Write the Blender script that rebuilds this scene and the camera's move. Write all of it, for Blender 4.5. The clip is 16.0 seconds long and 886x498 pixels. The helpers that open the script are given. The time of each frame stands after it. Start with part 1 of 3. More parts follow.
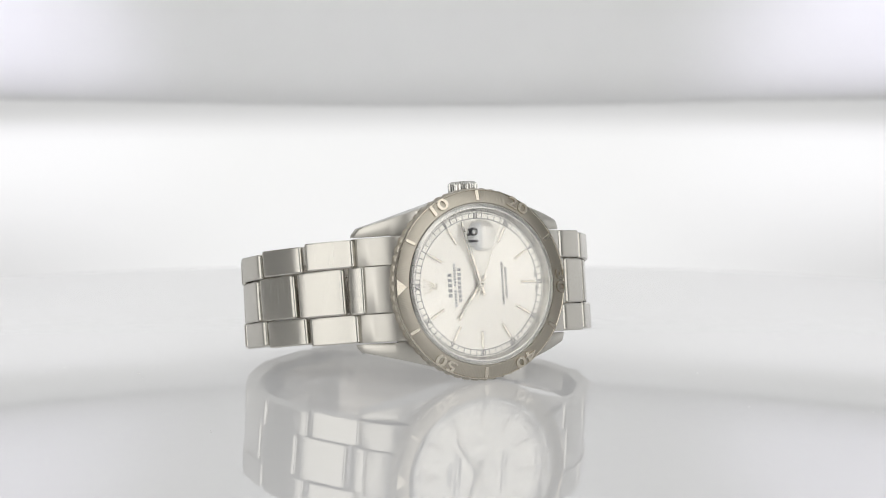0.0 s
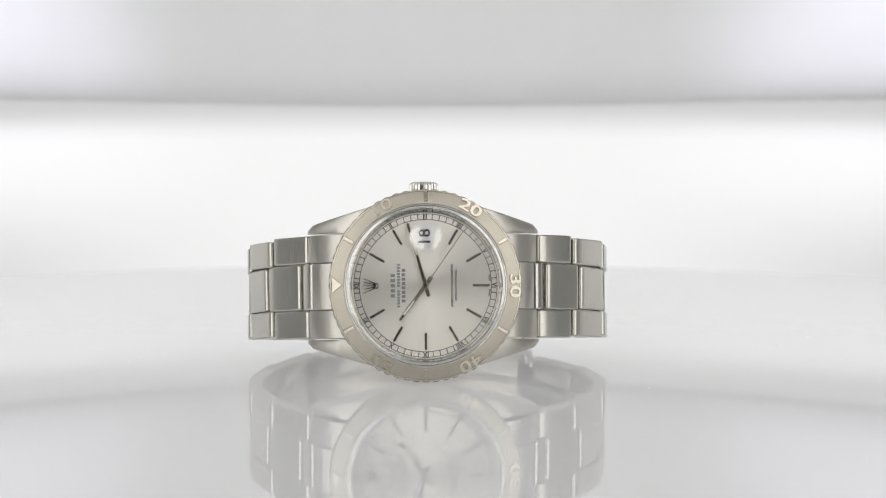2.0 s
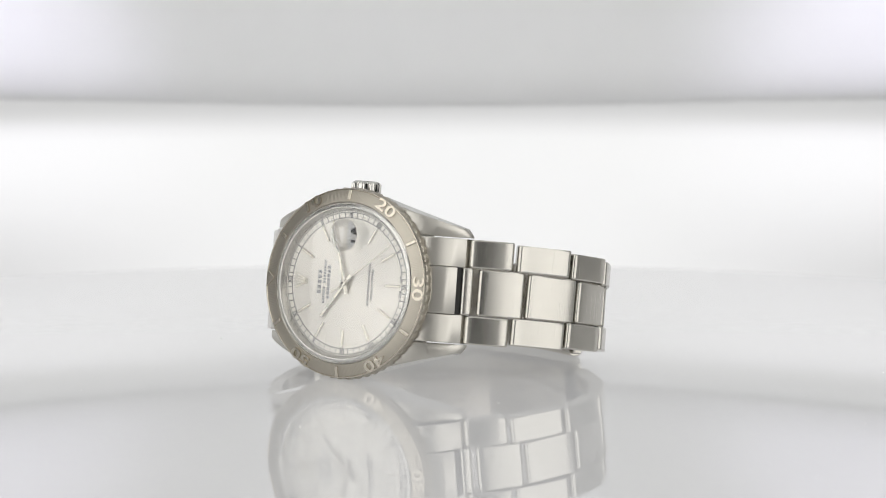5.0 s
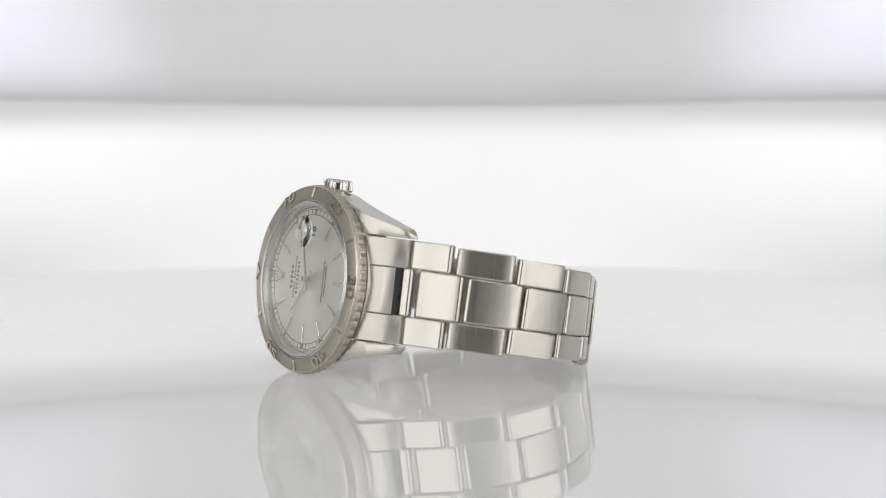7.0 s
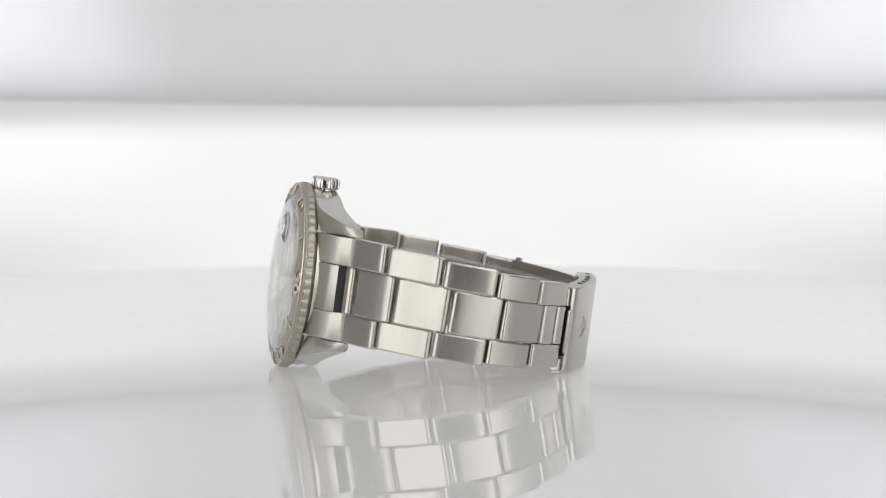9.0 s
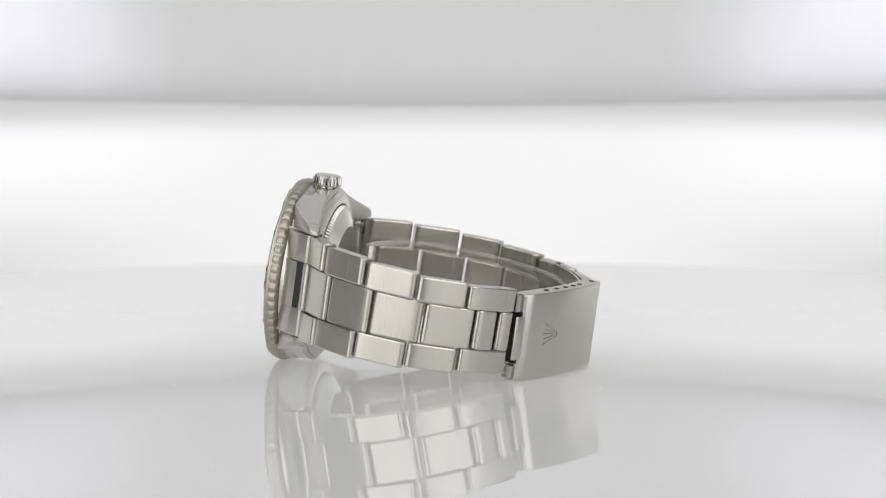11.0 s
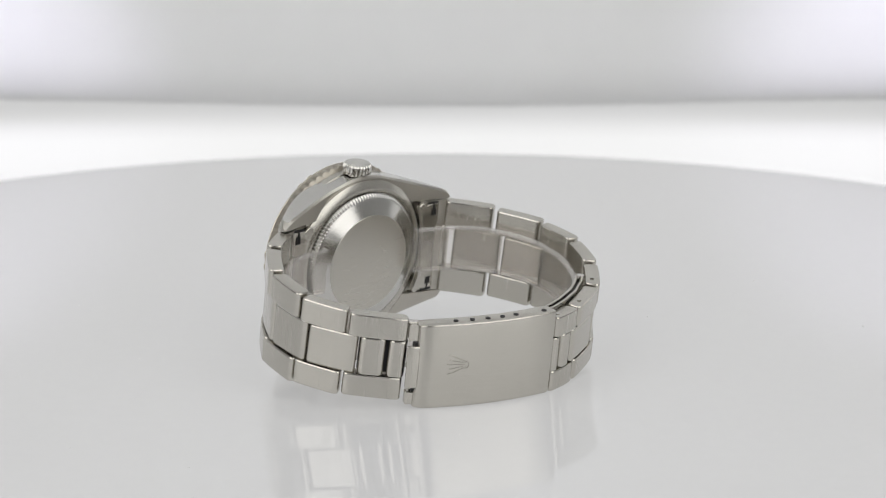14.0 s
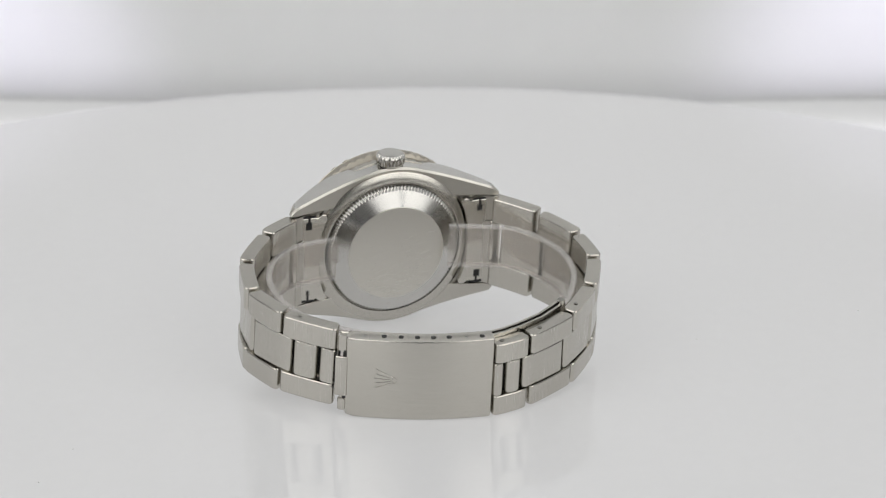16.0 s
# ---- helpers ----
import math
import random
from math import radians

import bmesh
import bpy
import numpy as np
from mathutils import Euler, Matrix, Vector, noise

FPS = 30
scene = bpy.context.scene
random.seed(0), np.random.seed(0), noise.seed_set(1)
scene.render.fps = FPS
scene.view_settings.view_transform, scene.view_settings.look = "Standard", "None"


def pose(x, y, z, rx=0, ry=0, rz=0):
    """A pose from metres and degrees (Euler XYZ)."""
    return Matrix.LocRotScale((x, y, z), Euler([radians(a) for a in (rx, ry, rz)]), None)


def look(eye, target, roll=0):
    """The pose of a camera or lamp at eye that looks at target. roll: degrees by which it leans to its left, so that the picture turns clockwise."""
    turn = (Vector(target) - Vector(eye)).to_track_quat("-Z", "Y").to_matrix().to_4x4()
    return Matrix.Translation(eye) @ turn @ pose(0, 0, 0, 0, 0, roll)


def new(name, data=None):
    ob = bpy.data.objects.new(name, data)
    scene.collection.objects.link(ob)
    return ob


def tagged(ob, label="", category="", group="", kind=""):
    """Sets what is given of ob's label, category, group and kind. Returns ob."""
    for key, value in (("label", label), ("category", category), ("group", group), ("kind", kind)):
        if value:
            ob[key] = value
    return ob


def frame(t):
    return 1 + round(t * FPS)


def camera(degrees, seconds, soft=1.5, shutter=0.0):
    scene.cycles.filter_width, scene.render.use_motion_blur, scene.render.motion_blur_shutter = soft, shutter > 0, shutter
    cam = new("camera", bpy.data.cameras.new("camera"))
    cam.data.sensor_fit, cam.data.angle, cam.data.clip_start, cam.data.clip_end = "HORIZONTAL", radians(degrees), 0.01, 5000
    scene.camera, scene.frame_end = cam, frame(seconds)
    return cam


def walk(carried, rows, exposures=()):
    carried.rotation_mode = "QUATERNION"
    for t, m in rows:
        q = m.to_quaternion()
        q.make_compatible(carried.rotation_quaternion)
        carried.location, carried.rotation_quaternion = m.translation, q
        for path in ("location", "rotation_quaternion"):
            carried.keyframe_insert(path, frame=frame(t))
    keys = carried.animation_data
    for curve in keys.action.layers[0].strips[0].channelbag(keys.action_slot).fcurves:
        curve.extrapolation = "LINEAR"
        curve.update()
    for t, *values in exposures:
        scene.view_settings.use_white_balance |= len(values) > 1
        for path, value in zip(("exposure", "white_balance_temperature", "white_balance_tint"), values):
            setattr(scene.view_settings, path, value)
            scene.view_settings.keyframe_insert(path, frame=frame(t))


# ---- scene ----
# Small world: lengths of the watch are written in millimetres and scaled by MM.
MM = 0.001
cam = camera(18.32, 16.0, soft=1.0)
EYE = (0.0043, -0.5435, 0.0740)
VIEW = pose(EYE[0], EYE[1], EYE[2], 90 - 5.415)
walk(cam, [(0.0, VIEW), (16.0, VIEW)])
cam.data.dof.use_dof = True
cam.data.dof.focus_distance = 0.530
cam.data.dof.aperture_fstop = 28

# ---- light ----
world = bpy.data.worlds.new("studio")
scene.world = world
world.use_nodes = True
world.node_tree.nodes["Background"].inputs[0].default_value = (0.9, 0.93, 1.0, 1)
world.node_tree.nodes["Background"].inputs[1].default_value = 0.3
scene.view_settings.exposure = 0.0

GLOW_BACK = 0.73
GLOW_FRONT = 1.38
GLOW_TOP = 0.36


# ---- materials ----
def mat(name, color, rough=0.5, metal=0.0, grain=0.0, scale=400.0, bump=0.0, stretch=(1, 1, 1), mottle=0.0, aniso=0.0, ior=1.5, clear=0.0, tone=(0.965, 1.025)):
    """A surface with fine grain, larger mottling, and relief; sizes in metres."""
    m = bpy.data.materials.new(name)
    m.use_nodes = True
    nt = m.node_tree
    b = nt.nodes["Principled BSDF"]
    b.inputs["Base Color"].default_value = (*color, 1)
    b.inputs["Roughness"].default_value = rough
    b.inputs["Metallic"].default_value = metal
    b.inputs["IOR"].default_value = ior
    b.inputs["Anisotropic"].default_value = aniso
    b.inputs["Transmission Weight"].default_value = clear
    tc = nt.nodes.new("ShaderNodeTexCoord")
    mp = nt.nodes.new("ShaderNodeMapping")
    mp.inputs["Scale"].default_value = stretch
    nt.links.new(tc.outputs["Object"], mp.inputs["Vector"])
    n1 = nt.nodes.new("ShaderNodeTexNoise")
    n1.inputs["Scale"].default_value = scale
    n1.inputs["Detail"].default_value = 4
    nt.links.new(mp.outputs["Vector"], n1.inputs["Vector"])
    n2 = nt.nodes.new("ShaderNodeTexNoise")
    n2.inputs["Scale"].default_value = scale * 0.06
    n2.inputs["Detail"].default_value = 3
    nt.links.new(tc.outputs["Object"], n2.inputs["Vector"])
    if grain or mottle:
        add = nt.nodes.new("ShaderNodeMath")
        add.operation = "MULTIPLY_ADD"
        nt.links.new(n1.outputs["Fac"], add.inputs[0])
        add.inputs[1].default_value = grain
        mm = nt.nodes.new("ShaderNodeMath")
        mm.operation = "MULTIPLY_ADD"
        nt.links.new(n2.outputs["Fac"], mm.inputs[0])
        mm.inputs[1].default_value = mottle
        mm.inputs[2].default_value = rough - 0.5 * (grain + mottle)
        nt.links.new(mm.outputs[0], add.inputs[2])
        nt.links.new(add.outputs[0], b.inputs["Roughness"])
        mix = nt.nodes.new("ShaderNodeMix")
        mix.data_type = "RGBA"
        mix.inputs["A"].default_value = (*[c * tone[0] for c in color], 1)
        mix.inputs["B"].default_value = (*[min(1, c * tone[1]) for c in color], 1)
        nt.links.new(n1.outputs["Fac"], mix.inputs["Factor"])
        nt.links.new(mix.outputs["Result"], b.inputs["Base Color"])
    if bump:
        bp = nt.nodes.new("ShaderNodeBump")
        bp.inputs["Strength"].default_value = 1.0
        bp.inputs["Distance"].default_value = bump
        nt.links.new(n1.outputs["Fac"], bp.inputs["Height"])
        nt.links.new(bp.outputs["Normal"], b.inputs["Normal"])
    return m


def glow(name, color, strength):
    m = bpy.data.materials.new(name)
    m.use_nodes = True
    b = m.node_tree.nodes["Principled BSDF"]
    b.inputs["Base Color"].default_value = (0.8, 0.8, 0.8, 1)
    b.inputs["Emission Color"].default_value = (*color, 1)
    b.inputs["Emission Strength"].default_value = strength
    return m


STEEL = (0.565, 0.545, 0.498)
M_BRUSH = mat("brushed_steel", STEEL, 0.245, 1.0, 0.15, 1000, 0.0, (9, 9, 0.13), 0.05, tone=(0.9, 1.07))
M_BRUSH_LONG = mat("lengthwise_brushed_steel", STEEL, 0.24, 1.0, 0.10, 1000, 0.0, (0.16, 0.16, 9), 0.05, tone=(0.92, 1.06))
M_SATIN = mat("satin_case_steel", (0.535, 0.515, 0.47), 0.34, 1.0, 0.15, 1000, 0.0, (0.16, 9, 9), 0.05, tone=(0.92, 1.06))
M_POLISH = mat("polished_steel", (0.60, 0.59, 0.56), 0.07, 1.0, 0.05, 500, 0.0, (1, 1, 1), 0.04)
M_FLANK = mat("polished_flank", (0.62, 0.61, 0.585), 0.17, 1.0, 0.06, 500, 0.0, (1, 1, 1), 0.04)
M_BACK = mat("caseback_steel", (0.61, 0.59, 0.54), 0.30, 1.0, 0.15, 1200, 0.000001, (0.4, 1, 9), 0.06)
M_GOLD = mat("white_gold", (0.435, 0.402, 0.342), 0.33, 1.0, 0.14, 2200, 0.000003, (1, 1, 1), 0.05)
nt = M_GOLD.node_tree
tc, mp, gr = nt.nodes.new("ShaderNodeTexCoord"), nt.nodes.new("ShaderNodeMapping"), nt.nodes.new("ShaderNodeTexGradient")
mp.inputs["Rotation"].default_value = (radians(90), 0, 0)
gr.gradient_type = "RADIAL"
ml, sn, bp = nt.nodes.new("ShaderNodeMath"), nt.nodes.new("ShaderNodeMath"), nt.nodes.new("ShaderNodeBump")
ml.operation, sn.operation = "MULTIPLY", "SINE"
ml.inputs[1].default_value = 2 * math.pi * 330
bp.inputs["Strength"].default_value, bp.inputs["Distance"].default_value = 0.34, 0.00003
nt.links.new(tc.outputs["Object"], mp.inputs["Vector"])
nt.links.new(mp.outputs["Vector"], gr.inputs["Vector"])
nt.links.new(gr.outputs["Fac"], ml.inputs[0])
nt.links.new(ml.outputs[0], sn.inputs[0])
nt.links.new(sn.outputs[0], bp.inputs["Height"])
nt.links.new(bp.outputs["Normal"], nt.nodes["Principled BSDF"].inputs["Normal"])  # fine radial hatching
M_GOLD_P = mat("polished_white_gold", (0.54, 0.50, 0.425), 0.22, 1.0, 0.05, 800)
M_DIAL = mat("silver_dial", (0.85, 0.82, 0.765), 0.40, 0.82, 0.08, 2500, 0.0, (1, 1, 1), 0.04)
db = M_DIAL.node_tree.nodes["Principled BSDF"]
tan = M_DIAL.node_tree.nodes.new("ShaderNodeTangent")
tan.direction_type, tan.axis = "RADIAL", "Y"
M_DIAL.node_tree.links.new(tan.outputs[0], db.inputs["Tangent"])
db.inputs["Anisotropic"].default_value = 0.8
M_PRINT = mat("dark_print", (0.03, 0.03, 0.035), 0.5)
M_GREY = mat("grey_print", (0.24, 0.245, 0.255), 0.5)
M_HAND = mat("polished_hand", (0.58, 0.55, 0.49), 0.13, 1.0)
M_LUME = mat("pale_lume", (0.78, 0.79, 0.72), 0.6)
M_DATE = mat("date_paper", (0.82, 0.82, 0.82), 0.6, 0, 0.05, 900)
# Near-black colour that paints the shade inside holes, slots and gaps.
M_RECESS_SHADE = mat("recess_shade", (0.012, 0.012, 0.012), 0.5)
M_LENS = mat("lens_glass", (1, 1, 1), 0.0, 0, ior=1.6, clear=1.0)


def pane(name, ior, milk=0.0, rough=0.0, tint=(0.985, 0.985, 0.98)):
    """A thin clear sheet: it lets light straight through, mirrors by its angle, and may be a little milky."""
    m = bpy.data.materials.new(name)
    m.use_nodes = True
    nt = m.node_tree
    nt.nodes.remove(nt.nodes["Principled BSDF"])
    tr, gl, fr = nt.nodes.new("ShaderNodeBsdfTransparent"), nt.nodes.new("ShaderNodeBsdfGlossy"), nt.nodes.new("ShaderNodeLayerWeight")
    df, m1, m2 = nt.nodes.new("ShaderNodeBsdfDiffuse"), nt.nodes.new("ShaderNodeMixShader"), nt.nodes.new("ShaderNodeMixShader")
    tr.inputs[0].default_value = (*tint, 1)
    df.inputs[0].default_value = (0.85, 0.85, 0.84, 1)
    gl.inputs["Roughness"].default_value = rough
    fr.inputs["Blend"].default_value = 0.5
    pw, ad = nt.nodes.new("ShaderNodeMath"), nt.nodes.new("ShaderNodeMath")
    pw.operation, ad.operation = "POWER", "MULTIPLY_ADD"
    pw.inputs[1].default_value = 5.0
    f0 = ((ior - 1) / (ior + 1)) ** 2
    ad.inputs[1].default_value, ad.inputs[2].default_value = 1 - f0, f0
    nt.links.new(fr.outputs["Facing"], pw.inputs[0])
    nt.links.new(pw.outputs[0], ad.inputs[0])
    m1.inputs[0].default_value = milk
    nt.links.new(tr.outputs[0], m1.inputs[1])
    nt.links.new(df.outputs[0], m1.inputs[2])
    nt.links.new(ad.outputs[0], m2.inputs[0])
    nt.links.new(m1.outputs[0], m2.inputs[1])
    nt.links.new(gl.outputs[0], m2.inputs[2])
    nt.links.new(m2.outputs[0], nt.nodes["Material Output"].inputs["Surface"])
    return m


M_GLASS = pane("sapphire_glass", 1.7)
M_PLASTIC = pane("clear_plastic", 1.45, 0.06, 0.03, (0.94, 0.925, 0.91))
# Milkier than the band: a clear edge's brightness put into its colour.
M_RIM = pane("clear_plastic_edge", 1.5, 0.2, 0.06, (0.93, 0.91, 0.9))
M_TABLE = mat("white_acrylic", (0.32, 0.32, 0.325), 0.008, 0, 0.004, 300, 0.0, (1, 1, 1), 0.004)
tb = M_TABLE.node_tree.nodes["Principled BSDF"]
tb.inputs["Specular IOR Level"].default_value = 0
tb.inputs["Coat Weight"].default_value, tb.inputs["Coat IOR"].default_value, tb.inputs["Coat Roughness"].default_value = 1, 1.36, 0.01
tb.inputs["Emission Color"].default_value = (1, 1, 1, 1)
tb.inputs["Emission Strength"].default_value = 0.372  # added glow in the acrylic itself, standing in for light from below
M_WALL = mat("pale_lining", (0.68, 0.68, 0.675), 0.8, 0, 0.05, 60)
M_SCREEN = mat("grey_white_screen", (0.75, 0.755, 0.76), 0.85, 0, 0.05, 60)
M_MATT_DARK = mat("matt_dark", (0.06, 0.06, 0.06), 0.9, 0, 0.05, 60)
M_LIP = mat("grey_trim", (0.66, 0.66, 0.64), 0.6, 0, 0.05, 60)
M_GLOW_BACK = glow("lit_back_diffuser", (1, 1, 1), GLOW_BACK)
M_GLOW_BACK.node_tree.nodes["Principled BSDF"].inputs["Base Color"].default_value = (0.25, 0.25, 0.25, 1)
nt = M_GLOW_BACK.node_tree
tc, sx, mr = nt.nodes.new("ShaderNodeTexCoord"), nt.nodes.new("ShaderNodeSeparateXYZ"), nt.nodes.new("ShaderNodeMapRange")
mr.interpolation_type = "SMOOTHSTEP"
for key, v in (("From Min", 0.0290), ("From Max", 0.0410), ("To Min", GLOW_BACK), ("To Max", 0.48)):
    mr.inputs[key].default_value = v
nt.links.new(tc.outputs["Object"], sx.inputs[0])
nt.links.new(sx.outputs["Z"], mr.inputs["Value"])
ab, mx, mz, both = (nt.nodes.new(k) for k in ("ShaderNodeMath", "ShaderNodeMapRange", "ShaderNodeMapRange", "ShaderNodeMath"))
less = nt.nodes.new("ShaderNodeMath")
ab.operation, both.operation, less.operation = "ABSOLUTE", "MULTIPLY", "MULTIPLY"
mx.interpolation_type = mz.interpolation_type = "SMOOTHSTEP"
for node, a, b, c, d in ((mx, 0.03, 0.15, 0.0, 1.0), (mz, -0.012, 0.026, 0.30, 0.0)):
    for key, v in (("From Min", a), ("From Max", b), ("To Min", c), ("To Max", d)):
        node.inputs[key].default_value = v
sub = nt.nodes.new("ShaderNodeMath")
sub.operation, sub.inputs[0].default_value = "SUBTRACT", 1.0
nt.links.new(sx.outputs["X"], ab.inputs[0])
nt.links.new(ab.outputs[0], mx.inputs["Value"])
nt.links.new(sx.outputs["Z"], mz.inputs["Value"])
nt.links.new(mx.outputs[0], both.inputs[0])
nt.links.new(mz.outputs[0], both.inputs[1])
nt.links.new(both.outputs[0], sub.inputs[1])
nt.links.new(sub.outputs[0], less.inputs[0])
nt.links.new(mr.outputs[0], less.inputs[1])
nt.links.new(less.outputs[0], nt.nodes["Principled BSDF"].inputs["Emission Strength"])  # falloff painted into the emission: dimmer towards the top edge and low at the sides
M_GLOW_FRONT = glow("lit_softbox_cloth", (1, 0.99, 0.97), GLOW_FRONT)
M_GLOW_TOP = glow("top_fill_cloth", (0.98, 0.99, 1.0), GLOW_TOP)


# ---- mesh helpers ----
def finish(name, bm, material, parent=None, label="", scale=MM, smooth=True, angle=30):
    if scale != 1:
        bmesh.ops.scale(bm, vec=(scale,) * 3, verts=bm.verts)
    bmesh.ops.recalc_face_normals(bm, faces=bm.faces)
    if smooth:
        for f in bm.faces:
            f.smooth = True
        for e in bm.edges:
            if len(e.link_faces) == 2 and e.calc_face_angle(0) > radians(angle):
                e.smooth = False
    me = bpy.data.meshes.new(name)
    bm.to_mesh(me)
    bm.free()
    me.materials.append(material)
    ob = new(name, me)
    if parent:
        ob.parent = parent
    return tagged(ob, label)


def part(name, bm, material, parent, label="", **kw):
    return finish(name, bm, material, parent, label, **kw)


def lathe(profile, n=96, mod=None, bm=None, closed=False):
    """Turns a profile of (radius, depth) round the Y axis. mod(i, angle) gives what is added to the radius of profile point i."""
    bm = bm or bmesh.new()
    rings = []
    for i, (r, y) in enumerate(profile):
        if r < 1e-6:
            rings.append([bm.verts.new((0, y, 0))])
            continue
        ring = []
        for k in range(n):
            a = 2 * math.pi * k / n
            rr = r + (mod(i, a) if mod else 0)
            ring.append(bm.verts.new((-rr * math.cos(a), y, rr * math.sin(a))))
        rings.append(ring)
    pairs = list(zip(rings, rings[1:]))
    if closed:
        pairs.append((rings[-1], rings[0]))
    for a, b in pairs:
        for k in range(n):
            k2 = (k + 1) % n
            if len(a) == 1:
                bm.faces.new((a[0], b[k], b[k2]))
            elif len(b) == 1:
                bm.faces.new((a[k], a[k2], b[0]))
            else:
                bm.faces.new((a[k], a[k2], b[k2], b[k]))
    return bm


def loft(rings, bm=None, caps=True):
    """Skins closed rings of points, with end faces."""
    bm = bm or bmesh.new()
    vs = [[bm.verts.new(p) for p in ring] for ring in rings]
    n = len(rings[0])
    for a, b in zip(vs, vs[1:]):
        for k in range(n):
            bm.faces.new((a[k], a[(k + 1) % n], b[(k + 1) % n], b[k]))
    if caps:
        bm.faces.new(vs[0])
        bm.faces.new(list(reversed(vs[-1])))
    return bm


def block(x0, x1, y0, y1, z0, z1, bevel=0.0, bm=None, m=None, segs=1):
    b = bmesh.new()
    bmesh.ops.create_cube(b, size=1)
    for v in b.verts:
        v.co = Vector((x0 + (v.co.x + 0.5) * (x1 - x0), y0 + (v.co.y + 0.5) * (y1 - y0), z0 + (v.co.z + 0.5) * (z1 - z0)))
    if bevel:
        bmesh.ops.bevel(b, geom=b.edges[:], offset=bevel, segments=segs, profile=0.5, affect="EDGES")
    if m is not None:
        bmesh.ops.transform(b, matrix=m, verts=b.verts)
    if bm is None:
        return b
    tmp = bpy.data.meshes.new("tmp")
    b.to_mesh(tmp)
    b.free()
    bm.from_mesh(tmp)
    bpy.data.meshes.remove(tmp)
    return bm


def rounded(w, h, r, k=4):
    """Rounded rectangle round the origin; r may give the four corners' radii."""
    r = r if isinstance(r, tuple) else (r,) * 4
    pts = []
    for (sx, sy, a0), rr in zip(((1, 1, 0), (-1, 1, 90), (-1, -1, 180), (1, -1, 270)), r):
        for j in range(k + 1):
            a = radians(a0 + 90 * j / k)
            pts.append((sx * (w / 2 - rr) + rr * math.cos(a), sy * (h / 2 - rr) + rr * math.sin(a)))
    return pts


# Lettering lies on the dial: its right is +Z, its top is -X, and it faces -Y.
UPRIGHT = Matrix(((0, -1, 0, 0), (0, 0, -1, 0), (1, 0, 0, 0), (0, 0, 0, 1)))


def clock(deg):
    return Matrix.Rotation(radians(deg), 4, "Y")


def letters(body, size, depth, wide=1.0, heavy=0.0, spacing=1.0):
    cu = bpy.data.curves.new("txt", "FONT")
    cu.body, cu.size, cu.extrude, cu.offset = body, size, depth, heavy
    cu.align_x, cu.align_y, cu.resolution_u, cu.space_character = "CENTER", "CENTER", 3, spacing
    ob = bpy.data.objects.new("txt", cu)
    scene.collection.objects.link(ob)
    me = bpy.data.meshes.new_from_object(ob.evaluated_get(bpy.context.evaluated_depsgraph_get()))
    bpy.data.objects.remove(ob)
    bm = bmesh.new()
    bm.from_mesh(me)
    bpy.data.meshes.remove(me)
    bmesh.ops.scale(bm, vec=(wide, 1, 1), verts=bm.verts)
    return bm


def moved(bm, m):
    bmesh.ops.transform(bm, matrix=m, verts=bm.verts)
    return bm


def at_clock(deg, r, y):
    """Places something drawn upright round the origin at that hour angle and radius."""
    return clock(deg) @ Matrix.Translation((-r, y, 0)) @ UPRIGHT


# ---- the studio ----
def room():
    W = 1.1
    walls = (("wall_back", block(-W, W, 0.9, 0.93, -0.6, 1.1)), ("wall_left", block(-W - 0.03, -W, -1.4, 0.93, -0.6, 1.1)),
             ("wall_right", block(W, W + 0.03, -1.4, 0.93, -0.6, 1.1)), ("wall_front", block(-W, W, -1.43, -1.4, -0.6, 1.1)))
    for name, bm in walls:
        tagged(finish(name, bm, M_WALL, scale=1, smooth=False), "plain pale wall of the photo studio", "wall", kind="structure")
    tagged(finish("floor", block(-W, W, -1.4, 0.9, -0.63, -0.6), M_WALL, scale=1, smooth=False), "plain pale studio floor", "floor", kind="structure")
    tagged(finish("ceiling", block(-W, W, -1.4, 0.9, 1.1, 1.13), M_WALL, scale=1, smooth=False), "plain pale studio ceiling", "ceiling", kind="structure")


def arc_panel(r, z0, z1, a0, a1, thick, n=40, sag=0.0):
    """An upright curved panel round the turntable's axis; sag lowers its lower edge in the middle."""
    rings = []
    for k in range(n + 1):
        u = k / n
        a = radians(a0 + (a1 - a0) * u)
        s = sag * math.sin(math.pi * u) ** 2
        c, d = math.cos(a), math.sin(a)
        rings.append([(r * c, r * d, z0 - s), (r * c, r * d, z1), ((r + thick) * c, (r + thick) * d, z1), ((r + thick) * c, (r + thick) * d, z0 - s)])
    return loft(rings)


def screen_profile(r):
    """Upright section of the upper screen, rolled back along its lower edge: (radius, height)."""
    out = [(r + 0.007 - 0.007 * math.cos(a), 0.0575 - 0.0130 * math.sin(a)) for a in [math.pi / 2 * k / 8 for k in range(8, -1, -1)]]
    return out + [(r, 0.10), (r + 0.02, 0.26), (r + 0.09, 0.42)]


SAG = 0.0048


def screen(r, a0, a1, n=48):
    rings = []
    for k in range(n + 1):
        u = k / n
        a = radians(a0 + (a1 - a0) * u)
        sag = SAG * math.sin(math.pi * u) ** 6
        prof = screen_profile(r)
        prof = prof + [(x + 0.012, z + 0.004) for x, z in reversed(prof)]
        rings.append([(x * math.cos(a), x * math.sin(a), z - sag) for x, z in prof])
    return loft(rings)


def backdrop():
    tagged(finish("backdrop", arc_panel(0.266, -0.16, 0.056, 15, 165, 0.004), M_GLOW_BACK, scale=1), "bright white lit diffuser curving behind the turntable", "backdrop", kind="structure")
    tagged(finish("backdrop_upper", screen(0.250, 15, 165), M_SCREEN, scale=1), "pale grey curved screen above the diffuser", "backdrop", kind="structure")


